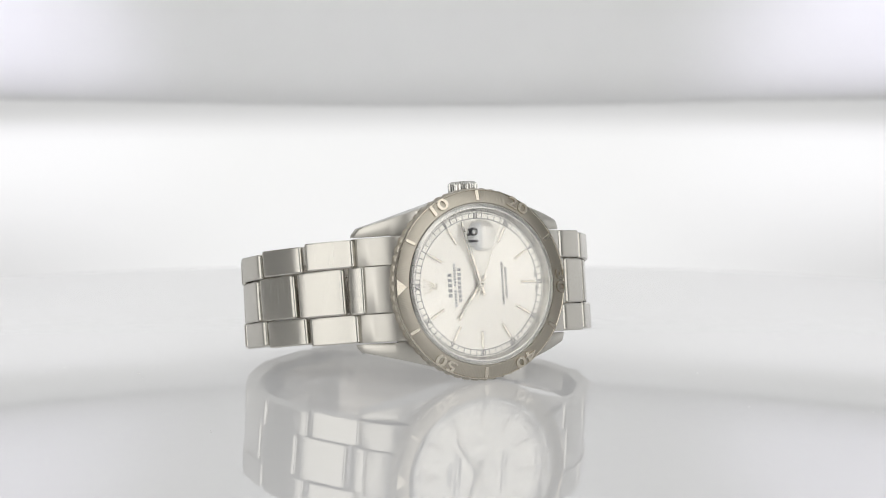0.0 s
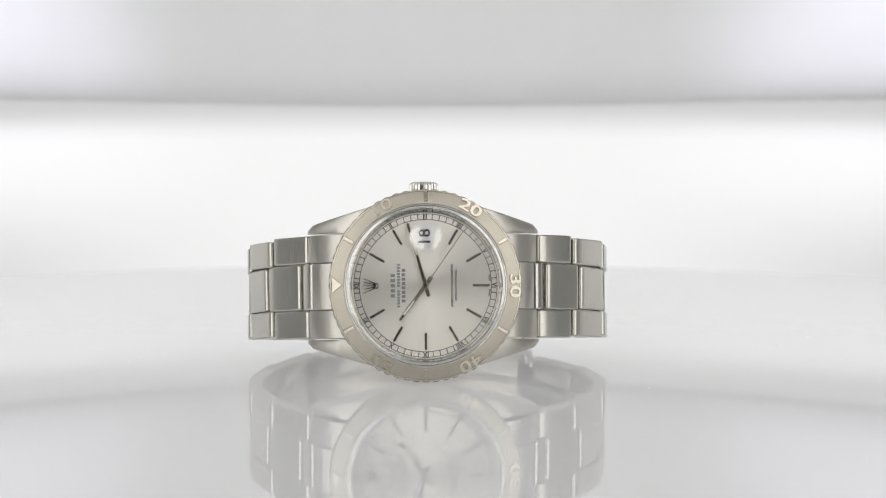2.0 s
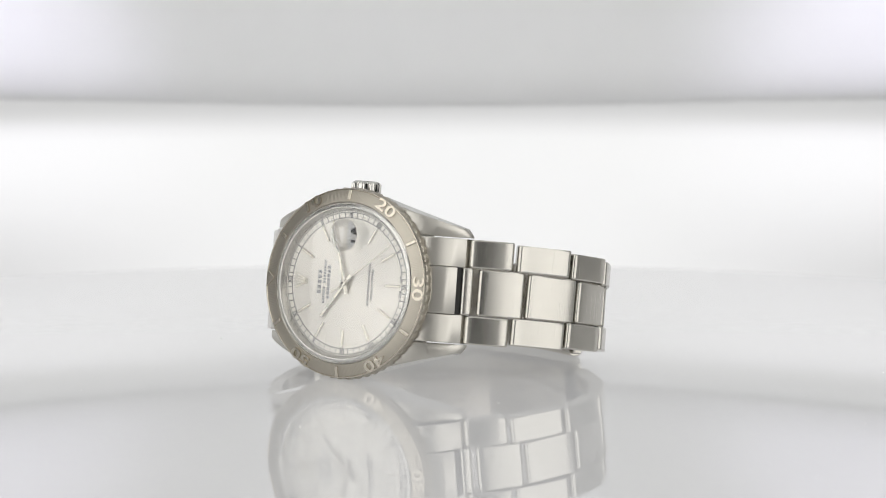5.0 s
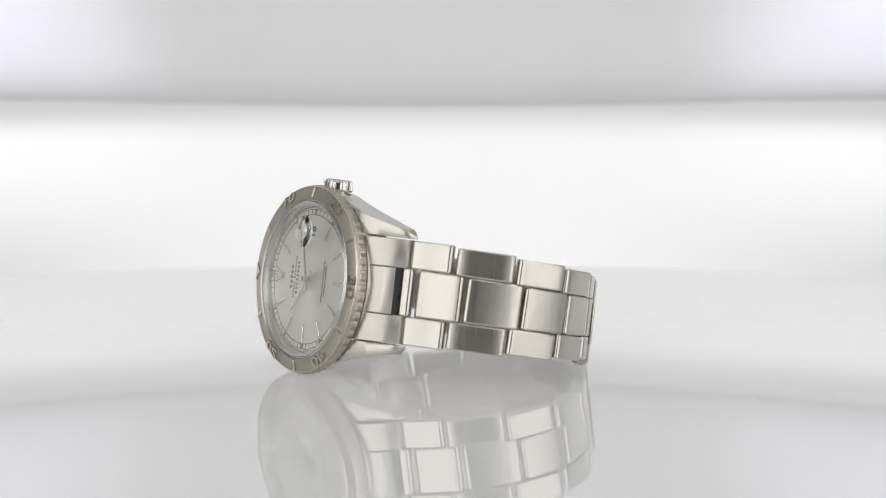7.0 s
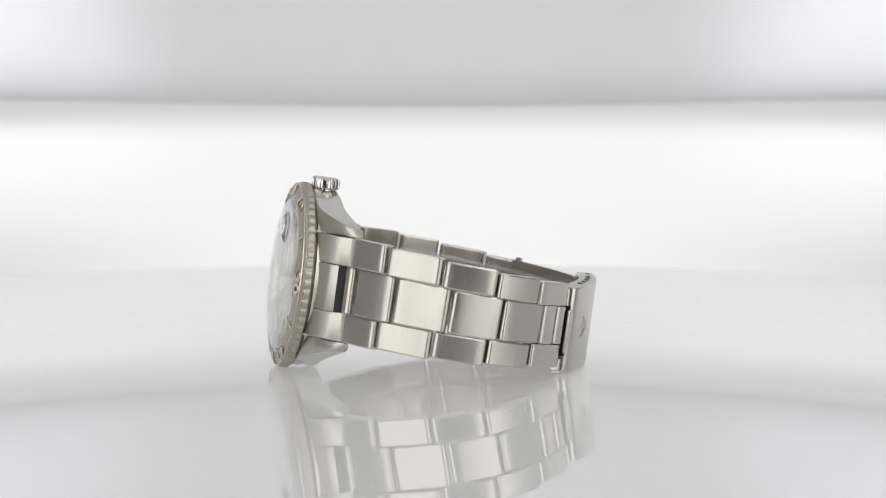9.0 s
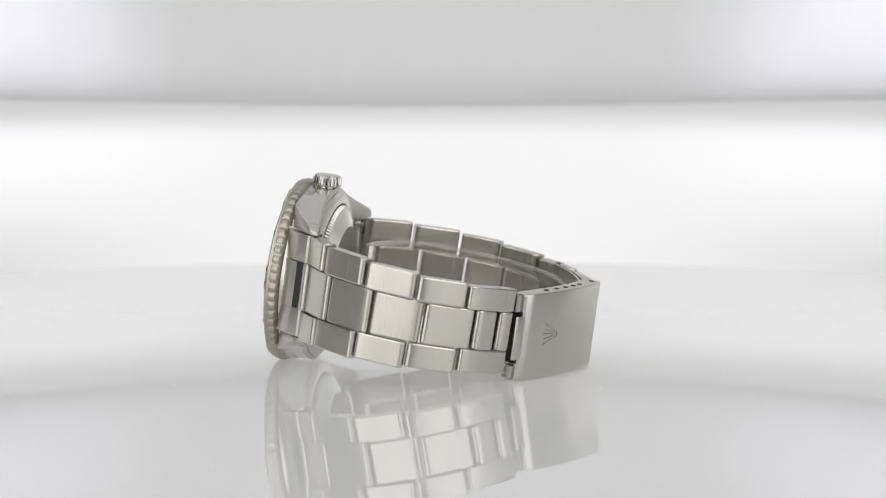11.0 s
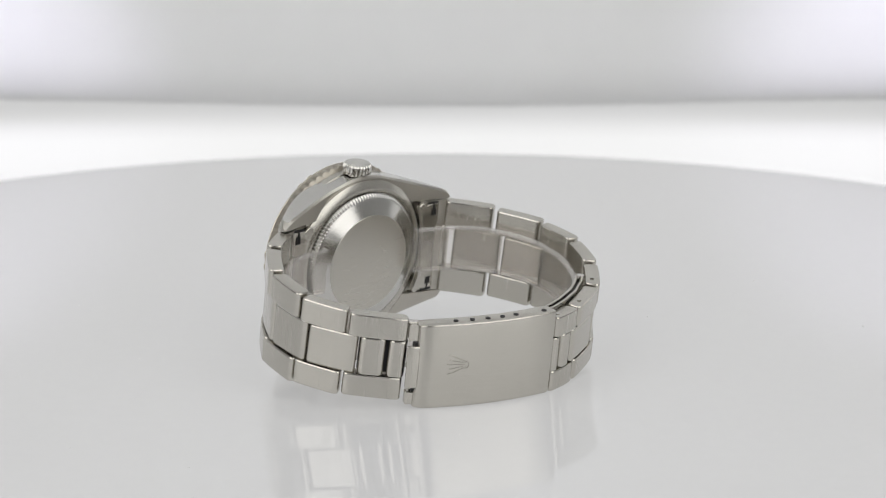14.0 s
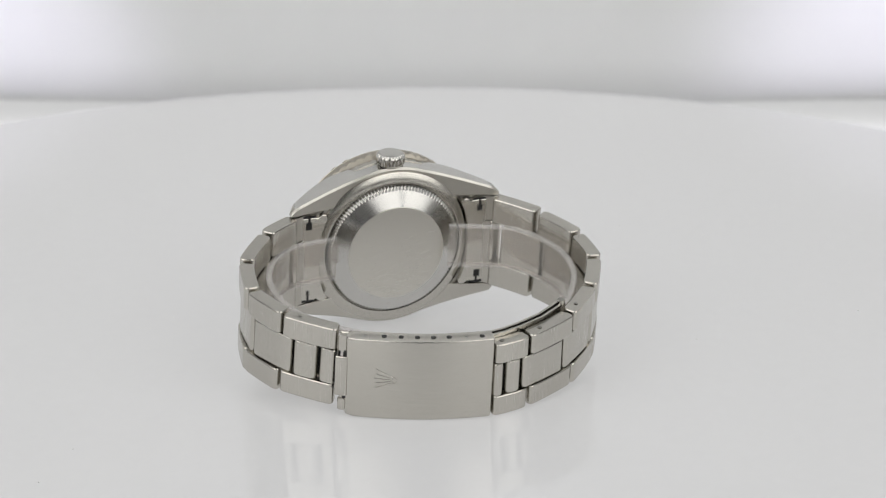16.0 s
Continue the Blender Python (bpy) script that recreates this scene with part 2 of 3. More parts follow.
def softbox(name, w, h, m, glow_mat, label, hung=0.0):
    e = new(name)
    e.matrix_world = m
    part("housing", block(-w / 2 - 0.015, w / 2 + 0.015, -h / 2 - 0.015, h / 2 + 0.015, 0.004, 0.06, 0.008), M_MATT_DARK, e, scale=1)
    part("diffuser", block(-w / 2, w / 2, -h / 2, h / 2, -0.002, 0.003), glow_mat, e, "glowing white diffuser cloth", scale=1, smooth=False)
    if hung:
        part("hanging_rod", block(-0.008, 0.008, -0.008, 0.008, 0.058, hung), M_LIP, e, "grey hanging rod", scale=1)
    else:
        foot = m.inverted() @ Vector((m.translation.x, m.translation.y, -0.6))
        top = Vector((0, 0, 0.05))
        d = (foot - top)
        rod = block(-0.012, 0.012, -0.012, 0.012, 0, d.length, m=Matrix.Translation(top) @ d.to_track_quat("Z", "Y").to_matrix().to_4x4())
        part("stand", rod, M_MATT_DARK, e, "dark light stand", scale=1)
    return tagged(e, label, "softbox", "studio lights")


def lights():
    for s in (-1, 1):
        eye = Vector((s * 0.53, -0.60, 0.33))
        softbox("softbox", 0.86, 0.90, look(eye, (0, 0, 0.12)), M_GLOW_FRONT, "large lit white softbox standing beside the camera")
    # Added overhead panel, out of view, that fills the table and upward-facing metal.
    softbox("softbox", 1.5, 1.3, look((0, 0.0, 0.85), (0, 0.001, 0)), M_GLOW_TOP, "added lit white fill panel over the turntable, out of view", 0.25)
    # Added unseen spots that throw the lilac patches onto the upper screen.
    for s in (-1, 1):
        lamp = bpy.data.lights.new("screen_fill_spot", "SPOT")
        lamp.spot_size, lamp.spot_blend, lamp.shadow_soft_size = radians(38), 1.0, 0.01
        lamp.energy, lamp.color = 0.55, (0.84, 0.80, 1.0)
        ob = new("screen_fill_spot", lamp)
        ob.matrix_world = look((s * 0.125, 0.09, 0.125), (s * 0.122, 0.215, 0.062))
    # Added unseen panel: stands for the dark camera side mirrored in the dial.
    tagged(finish("curtain", block(-0.07, 0.07, -0.68, -0.66, -0.6, 0.7), M_MATT_DARK, scale=1, smooth=False), "added dark panel behind the camera for the dial to mirror", "curtain", kind="structure")


room()
backdrop()
lights()


# ---- turntable ----
def turntable():
    e = new("turntable")
    prof = [(0, 0), (185, 0), (194.1, 0), (194.5, 0.02), (195.5, 0.4), (196, 1.2), (196, 6), (195, 7), (0, 7)]
    bm = lathe([(r, -y) for r, y in prof], 180)
    moved(bm, Matrix.Rotation(radians(90), 4, "X"))
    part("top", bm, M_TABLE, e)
    bm = lathe([(0, -7), (60, -7), (60, -26), (50, -60), (0, -60)], 64)
    moved(bm, Matrix.Rotation(radians(90), 4, "X"))
    part("hub", bm, M_LIP, e, "grey drive hub")
    rnd = random.Random(4)
    bm = bmesh.new()
    for k in range(60):
        a, r, q = rnd.uniform(0, 6.283), 190 * math.sqrt(rnd.random()), rnd.uniform(0.06, 0.2)
        if r > 45:
            block(-q, q, -q * 0.5, q * 0.5, -0.02, 0.1, 0, bm, Matrix.Translation((r * math.cos(a), r * math.sin(a), 0)) @ Matrix.Rotation(a * 7, 4, "Z"))
    tagged(part("dust", bm, M_LIP, e, "faint dust specks", smooth=False), kind="stuff")
    return tagged(e, "glossy white acrylic turntable disc, its glow added in the acrylic", "turntable")


# ---- wristwatch ----
def case_front(x):
    return 3.2 + 6.0 * max(0, (abs(x) - 11.5) / 10.5) ** 1.5


def case_back(x):
    return 8.6 + 2.7 * max(0, (abs(x) - 8) / 14) ** 1.5


def case_half(x):
    """Half height of the case's outline at x: a circle that runs off in straight lugs."""
    x = abs(x)
    if x < 5.15:
        return math.sqrt(17.4 ** 2 - x * x)
    z = 16.62 - (x - 5.15) * 0.30
    return z - max(0, (x - 20.6) / 1.4) ** 2 * 0.4


def case_mesh():
    bm = bmesh.new()
    n = 44
    for sz in (-1, 1):
        shell = []
        for k in range(n + 1):
            x = -22.1 + 44.2 * k / n
            h, f, b, i = case_half(x), case_front(x), case_back(x), 10.12
            if k in (0, n):
                h, f, b = h - 0.35, f + 0.4, b - 0.4
            ring = [(f, i + 0.1), (f, h - 0.3), (f + 0.25, h), (b - 0.4, h), (b, h - 0.45), (b, i + 0.1), (b - 0.1, i), (f + 0.1, i)]
            shell.append([(x, y, sz * z) for y, z in ring])
        loft(shell, bm)
    block(-14.6, 14.6, 3.25, 8.55, -10.15, 10.15, 0, bm)
    return bm


def outline_links():
    """Outer line of the bracelet in the watch's XY plane, joint by joint, from the 6 o'clock lugs to the clasp, and from the 12 o'clock lugs."""
    six = [(21.9, 9.0), (29.6, 14.2), (36.6, 23.8), (38.3, 34.4), (34.2, 43.8), (25.3, 51.7)]
    twelve = [(-21.9, 9.2), (-29.2, 17.8), (-33.8, 27.6), (-34.0, 37.4), (-29.2, 47.3), (-21.4, 55.7), (-10.3, 61.3), (-2.2, 63.0)]
    return six, twelve


def hang(y):
    """Middle and half width of the bracelet where it is that deep behind the dial."""
    u = max(0, (y - 9.2) / 45)
    return -1.8 * min(u, 1.2) ** 1.4, 10.0 - 2.2 * min(u, 1.1)


def bar(w, h, r_in, r_out):
    """Section of a link: a rounded bar with points along its flats, so that it can be bowed."""
    top = [(w / 2 - r_in - (w - 2 * r_in) * k / 6, h / 2) for k in range(1, 6)]
    low = [(-w / 2 + r_out + (w - 2 * r_out) * k / 6, -h / 2) for k in range(1, 6)]
    p = rounded(w, h, (r_in, r_in, r_out, r_out), 5)
    return p[:6] + top + p[6:18] + low + p[18:]


def link_bm(p0, p1, z0, z1, thick, gap, r_out, inward, bow=0.2, taper=1.3):
    """One link between two points of the outer line: a bar with rounded ends, z0..z1 as shares of the half width."""
    a, b = Vector((*p0, hang(p0[1])[0])), Vector((*p1, hang(p1[1])[0]))
    t = (b - a).normalized()
    nrm = Vector((t.y, -t.x, 0)) * inward
    nrm.normalize()
    up = t.cross(nrm)
    if up.z < 0:
        up = -up
    L = (b - a).length - gap
    mid = (a + b) / 2 + nrm * thick / 2
    hw = hang((p0[1] + p1[1]) / 2)[1]
    prof = [(x * (1 - (y / thick + 0.5) * taper / L), y + bow * ((2 * x / L) ** 2 - 0.4)) for x, y in bar(L, thick, min(0.7, thick * 0.3), r_out)]
    rings = []
    za, zb, e = z0 * hw, z1 * hw, 0.24
    for z, k in ((za, 0.93), (za + e, 1), (zb - e, 1), (zb, 0.93)):
        sc = (L - 2 * (1 - k) * 2) / L
        rings.append([tuple(mid + t * (x * sc) + nrm * (y * k) + up * z) for x, y in prof])
    bm = loft(rings)
    bm.verts.ensure_lookup_table()
    n = len(prof)
    for ring in range(4):  # crisp rims along both sides
        for k in range(n):
            bm.edges.get((bm.verts[ring * n + k], bm.verts[ring * n + (k + 1) % n])).smooth = False
    return bm


def between(p, q, u):
    return (p[0] + (q[0] - p[0]) * u, p[1] + (q[1] - p[1]) * u)


def bracelet(w):
    six, twelve = outline_links()
    for line, inward in ((six, -1), (twelve, 1)):
        for k, (p, q) in enumerate(zip(line, line[1:])):
            for s in (-1, 1):
                za, zb = (0.465, 1.0) if s > 0 else (-1.0, -0.465)
                part("outer_link", link_bm(p, q, za, zb, 2.9, 0.5, 0.95, inward), M_BRUSH, w)
        for p, q in (list(zip(line, line[1:]))[-3:] if inward > 0 else list(zip(line, line[1:]))[-1:]):
            x, y = between(p, q, 0.72 if inward > 0 else 0.3)
            a = math.hypot(q[0] - p[0], q[1] - p[1])
            x, y = x + (q[1] - p[1]) / a * 1.5 * inward, y - (q[0] - p[0]) / a * 1.5 * inward
            c, hw = hang((p[1] + q[1]) / 2)
            c = (hang(p[1])[0] + hang(q[1])[0]) / 2 + hw
            pin = part("link_pin", moved(lathe([(0, -0.05), (0.38, -0.03), (0.42, 0.1), (0, 0.1)], 14), Matrix.Translation((x, y, c)) @ Matrix.Rotation(radians(90), 4, "X")), M_POLISH, w)
            part("pin_slot", moved(block(-0.34, 0.34, -0.06, 0.06, 0.04, 0.08), Matrix.Translation((x, y, c)) @ Matrix.Rotation(0.6, 4, "Z")), M_RECESS_SHADE, pin)
        mids = [(21.0, 8.1) if inward < 0 else (-21.2, 7.2)] + [between(p, q, 0.22) for p, q in zip(line, line[1:])]
        for k, (p, q) in enumerate(zip(mids, mids[1:])):
            part("centre_link", link_bm(p, q, -0.442, 0.442, 2.7, 0.5, 0.9, inward), M_BRUSH, w)
        last, end = mids[-1], line[-1]
        a = math.hypot(end[0] - last[0], end[1] - last[1])
        dx, dy = (end[1] - last[1]) / a * 1.9 * inward, -(end[0] - last[0]) / a * 1.9 * inward
        # Dark strip put behind the bars, for the shade in their gaps.
        part("bar_gap_shade", link_bm((last[0] + dx, last[1] + dy), (end[0] + dx, end[1] + dy), -0.43, 0.43, 0.5, 0.3, 0.1, inward, 0, 0), M_RECESS_SHADE, w, "dark strip painting the shade between the bars")
        h = between(last, end, 0.58)
        for p, q in ((last, h), (h, end)):
            part("centre_bar", link_bm(p, q, -0.45, 0.45, 2.3, 0.4, 1.08, inward, 0, 0.3), M_BRUSH, w, "narrow bar beside the clasp")


def end_link(sx):
    bm = bmesh.new()
    for z0, z1, x1 in ((-9.85, -4.5, 21.7), (-4.4, 4.4, 21.05 if sx > 0 else 21.1), (4.5, 9.85, 21.7)):
        rings = []
        for k in range(9):
            u = k / 8
            x = 14.6 + (x1 - 14.6) * u
            f = 3.35 + (3.4 if z0 == -4.4 else 5.1) * u ** 1.7 + (0.5 if k == 8 else 0)
            b = 8.2 + 3.4 * u - (0.5 if k == 8 else 0)
            rings.append([(sx * x, f, z0 + 0.12), (sx * x, f, z1 - 0.12), (sx * x, f + 0.12, z1), (sx * x, b, z1), (sx * x, b, z0), (sx * x, f + 0.12, z0)])
        loft(rings, bm)
    return bm


def end_link_back(sx):
    """Stamped plate that hooks round the spring bar behind each end link, with a rounded ear at each corner."""
    half = [(19.7, 9.25), (16.9, 9.3), (16.35, 9.05), (15.7, 9.55), (15.1, 9.75), (14.6, 9.6), (14.3, 9.2), (14.3, 8.6), (14.75, 7.7), (15.25, 6.2), (15.65, 4.2), (15.8, 2.0)]
    pts = half + [(x, -z) for x, z in reversed(half)]
    grow = lambda d: [(sx * (17.2 + (x - 17.2) * d), z * (1 - (1 - d) * 0.4)) for x, z in pts]
    return loft([[(x, 9.5, z) for x, z in grow(1)], [(x, 10.42, z) for x, z in grow(1)], [(x, 10.55, z) for x, z in grow(0.95)]])


def hook_slot(sx, s):
    bm = block(sx * 17.75, sx * 18.6, 10.4, 10.58, s * 8.1, s * 6.9, 0.2)
    block(sx * 17.9, sx * 18.35, 10.4, 10.575, s * 9.3, s * 7.9, 0.0, bm)
    return block(sx * 16.7, sx * 19.9, 10.2, 10.5, s * 9.62, s * 9.28, 0.05, bm)


def clasp_point(u):
    """Outer line of the clasp cover, from its 6 o'clock end."""
    x = 25.2 - 27.8 * u
    y = 52.8 + 10.3 * u + 2.3 * math.sin(math.pi * u)
    return x, y


def clasp_frame(u, depth=0.0, z=0.0):
    x, y = clasp_point(u)
    x2, y2 = clasp_point(u + 0.01)
    t = Vector((x2 - x, y2 - y, 0)).normalized()
    inw = Vector((-t.y, t.x, 0))
    if inw.y > 0:
        inw = -inw
    c = -2.75 + (y - 53.9) * 0.136
    return Vector((x, y, 0)) + inw * depth + Vector((0, 0, c + z)), t, inw


def emblem(size, depth):
    """A plain fan of five tapering bars with round tips over an oval ring, drawn upright round the origin."""
    bm = bmesh.new()
    for k in range(-2, 3):
        long = size * (0.62 if k % 2 else 0.70)
        m = Matrix.Translation((k * 0.06 * size, -0.22 * size, 0)) @ Matrix.Rotation(radians(-k * 12), 4, "Z")
        loft([[tuple(m @ Vector((x * size * w, y, z))) for x, z in ((-1, 0), (1, 0), (0.7, depth), (-0.7, depth))] for y, w in ((0, 0.045), (long * 0.92, 0.016))], bm)
        ball = [(0.045 * size * math.cos(a), 0.045 * size * math.sin(a)) for a in [math.pi * j / 5 for j in range(10)]]
        loft([[tuple(m @ Vector((x * q, long + y * q, z))) for x, y in ball] for q, z in ((1, 0), (1, depth * 0.6), (0.6, depth))], bm)
    oval = [(0.19 * size * math.cos(a), 0.085 * size * math.sin(a)) for a in [math.pi * j / 8 for j in range(16)]]
    rings = [[(x * q, -0.30 * size + y * q, z) for x, y in oval] for q, z in ((1, 0), (0.95, depth), (0.68, depth), (0.62, 0))]
    return loft(rings, bm, caps=False)


def clasp(w):
    rings, h = [], 8.5
    u0 = 0.035
    stops = [u0, 0.045, 0.065, 0.09, 0.12] + [0.12 + 0.84 * k / 20 for k in range(1, 20)] + [0.96, 0.972, 0.978]
    drops = {0: 1.0, 1: 0.55, 2: 0.28, 3: 0.08, len(stops) - 2: 0.12, len(stops) - 1: 0.35}
    for k, u in enumerate(stops):
        cut = drops.get(k, 0)
        p, t, inw = clasp_frame(u, 0, 0)
        ring = [tuple(p + inw * (1.75 + cut * 0.5 + y) + Vector((0, 0, z))) for y, z in rounded(3.5 - cut, 2 * h - 0.5 * cut, (0.3, 0.3, 0.9, 0.9), 4)]
        rings.append(ring)
    c = part("clasp", loft(rings), M_BRUSH_LONG, w, "brushed steel folding clasp cover with stamped emblem", angle=24)

    def frame_at(u, depth, z):
        p, t, inw = clasp_frame(u, depth, z)
        up = Vector((0, 0, 1))
        m = Matrix.Identity(4)
        m.col[0], m.col[1], m.col[2], m.col[3] = (*t, 0), (*inw, 0), (*up, 0), (*p, 1)
        return m

    # Dark discs on the rim paint the shade inside the holes.
    for k in range(5):
        u = 0.255 + 0.105 * k
        bm = moved(lathe([(0, 0), (0.5, 0), (0.5, -0.06), (0, -0.06)], 14), frame_at(u, 1.75, h + 0.04) @ Matrix.Rotation(radians(-90), 4, "X"))
        part("adjusting_hole", bm, M_RECESS_SHADE, c, "small spring-bar hole, its shade painted as a dark disc")
    for u in (0.15, 0.80):
        bm = moved(lathe([(0, -0.25), (0.4, -0.2), (0.5, 0), (0, 0)], 14), frame_at(u, 1.6, h) @ Matrix.Rotation(radians(90), 4, "X"))
        part("pin_head", bm, M_POLISH, c)
    # lifting lip at the open end; a near-black block paints the hollow's shade
    part("lip", moved(block(-1.9, 0.5, 0.3, 0.95, -4.2, 4.2, 0.3, segs=3), frame_at(u0, 0, 0)), M_BRUSH, c, "rounded lifting lip")
    part("mouth_shade", moved(block(-0.5, 0.3, 0.9, 3.3, -4.9, 4.9), frame_at(u0, 0, 0)), M_RECESS_SHADE, c, "near-black block painting the shade in the clasp's hollow end")
    for s in (-1, 1):
        part("hinge_lug", moved(block(-1.5, 0.4, 1.3, 3.1, s * 7.9, s * 5.2, 0.25), frame_at(u0, 0, 0)), M_BRUSH, c)
    m = frame_at(0.29, -0.03, 0.2) @ UPRIGHT
    part("emblem", moved(emblem(4.7, 0.08), m), M_BRUSH_LONG, c, "raised plain fan-shaped emblem")
    part("adjusting_hole", moved(lathe([(0, 0), (0.5, 0), (0.5, -0.06), (0, -0.06)], 14), frame_at(0.9, 1.4, h + 0.04) @ Matrix.Rotation(radians(-90), 4, "X")), M_RECESS_SHADE, c, "small spring-bar hole, its shade painted as a dark disc")
    # folding arms that run on beyond the cover behind the links; a dark strip paints the shade between them
    way = [Vector((3.0, 62.6)), Vector((-1.4, 63.1)), Vector((-5.8, 62.4)), Vector((-10.2, 61.0)), Vector((-15.8, 58.6)), Vector((-20.4, 55.6)), Vector((-22.5, 53.9))]
    for name, d0, d1, top, m, label in (("folding_arm", 3.0, 3.45, 8.0, M_BRUSH_LONG, "thin steel folding arm"), ("arm_slot_shade", 3.45, 4.0, 7.3, M_RECESS_SHADE, "dark strip painting the shade between the folding arms"), ("folding_arm", 4.0, 4.5, 8.1, M_BRUSH_LONG, "thin steel folding arm")):
        rings = []
        for k, p in enumerate(way):
            t = (way[min(len(way) - 1, k + 1)] - way[max(0, k - 1)]).normalized()
            n = Vector((-t.y, t.x))
            mid = hang(p.y)[0] + 0.35
            rings.append([(p.x + n.x * d, p.y + n.y * d, mid + z) for d, z in ((d0, -6.5), (d0, top), (d1, top), (d1, -6.5))])
        part(name, loft(rings), m, c, label)
    part("arm_pin", moved(lathe([(0, -0.3), (0.6, -0.25), (0.75, 0), (0.75, 1.2), (0, 1.2)], 18), Matrix.Translation((-19.6, 51.8, hang(52)[0] + 7.7)) @ Matrix.Rotation(radians(90), 4, "X")), M_POLISH, c, "polished pin of the folding arms")
    # inner blade seen along the rim
    pts = []
    for k in range(13):
        u = 0.05 + 0.9 * k / 12
        p, t, inw = clasp_frame(min(u, 1.0), 3.7 + 0.3 * k / 12, 0)
        pts.append([tuple(p + inw * d + Vector((0, 0, z))) for d, z in ((0, -6.5), (0, 6.5), (0.8, 6.5), (0.8, -6.5))])
    part("folding_blade", loft(pts), M_BRUSH_LONG, c, "thin steel folding blade")


FRONT = 0.5  # depth of the bezel, crystal and seal behind their drawn place


def bezel(w):
    def teeth(i, a):
        if not 7 <= i <= 8:
            return 0
        u = (a * 60 / (2 * math.pi)) % 1
        return -0.25 * (0.5 + 0.5 * math.cos(2 * math.pi * (u - 0.5))) ** 1.6

    prof = [(15.4, 1.6), (15.4, -0.18), (15.55, -0.27), (17.75, 0.28), (17.98, 0.42), (18.06, 0.62), (18.06, 1.0), (18.32, 1.2), (18.32, 2.3), (17.95, 2.6), (17.0, 3.15), (15.4, 3.15)]
    b = part("bezel", lathe(prof, 960, teeth, closed=True), M_GOLD, w, "pale gold coin-edged bezel with raised minute numerals", angle=22)
    b.location.y = FRONT * MM
    turn = 0.4
    lean = Matrix.Rotation(-math.atan2(0.55, 2.2), 4, "X")
    for k in range(12):
        put = at_clock(30 * k + turn, 16.78, 0.04) @ lean
        if k == 0:
            bm = bmesh.new()
            tri = [(-1.7, 1.0), (1.7, 1.0), (0, -1.1)]
            loft([[(x, y, -0.05) for x, y in tri], [(x, y, 0.16) for x, y in tri], [(x * 0.88, y * 0.88, 0.24) for x, y in tri]], bm)
            part("triangle_marker", moved(bm, put), M_GOLD_P, b)
        elif k % 2 == 0:
            part("numeral", moved(letters(str(k * 5), 2.95, 0.3, 1.6, 0.05), put), M_GOLD_P, b)
        else:
            part("bar_marker", moved(block(-0.36, 0.36, -1.05, 1.05, -0.05, 0.24, 0.09), put), M_GOLD_P, b)
    part("outer_rim", lathe([(17.76, 0.30), (17.86, 0.20), (18.0, 0.26), (18.08, 0.45), (18.0, 0.6), (17.8, 0.5)], 240, closed=True), M_GOLD_P, b, "narrow polished rim")
    part("bezel_ring", lathe([(17.2, 2.95), (17.6, 3.1), (17.6, 4.7), (16.0, 4.7), (16.0, 2.95)], 128, closed=True), M_BRUSH, b, "thin steel ring under the bezel")


DIAL_UP = 0.6  # how far the dial and its pointers lie under the crystal less than their drawn depth


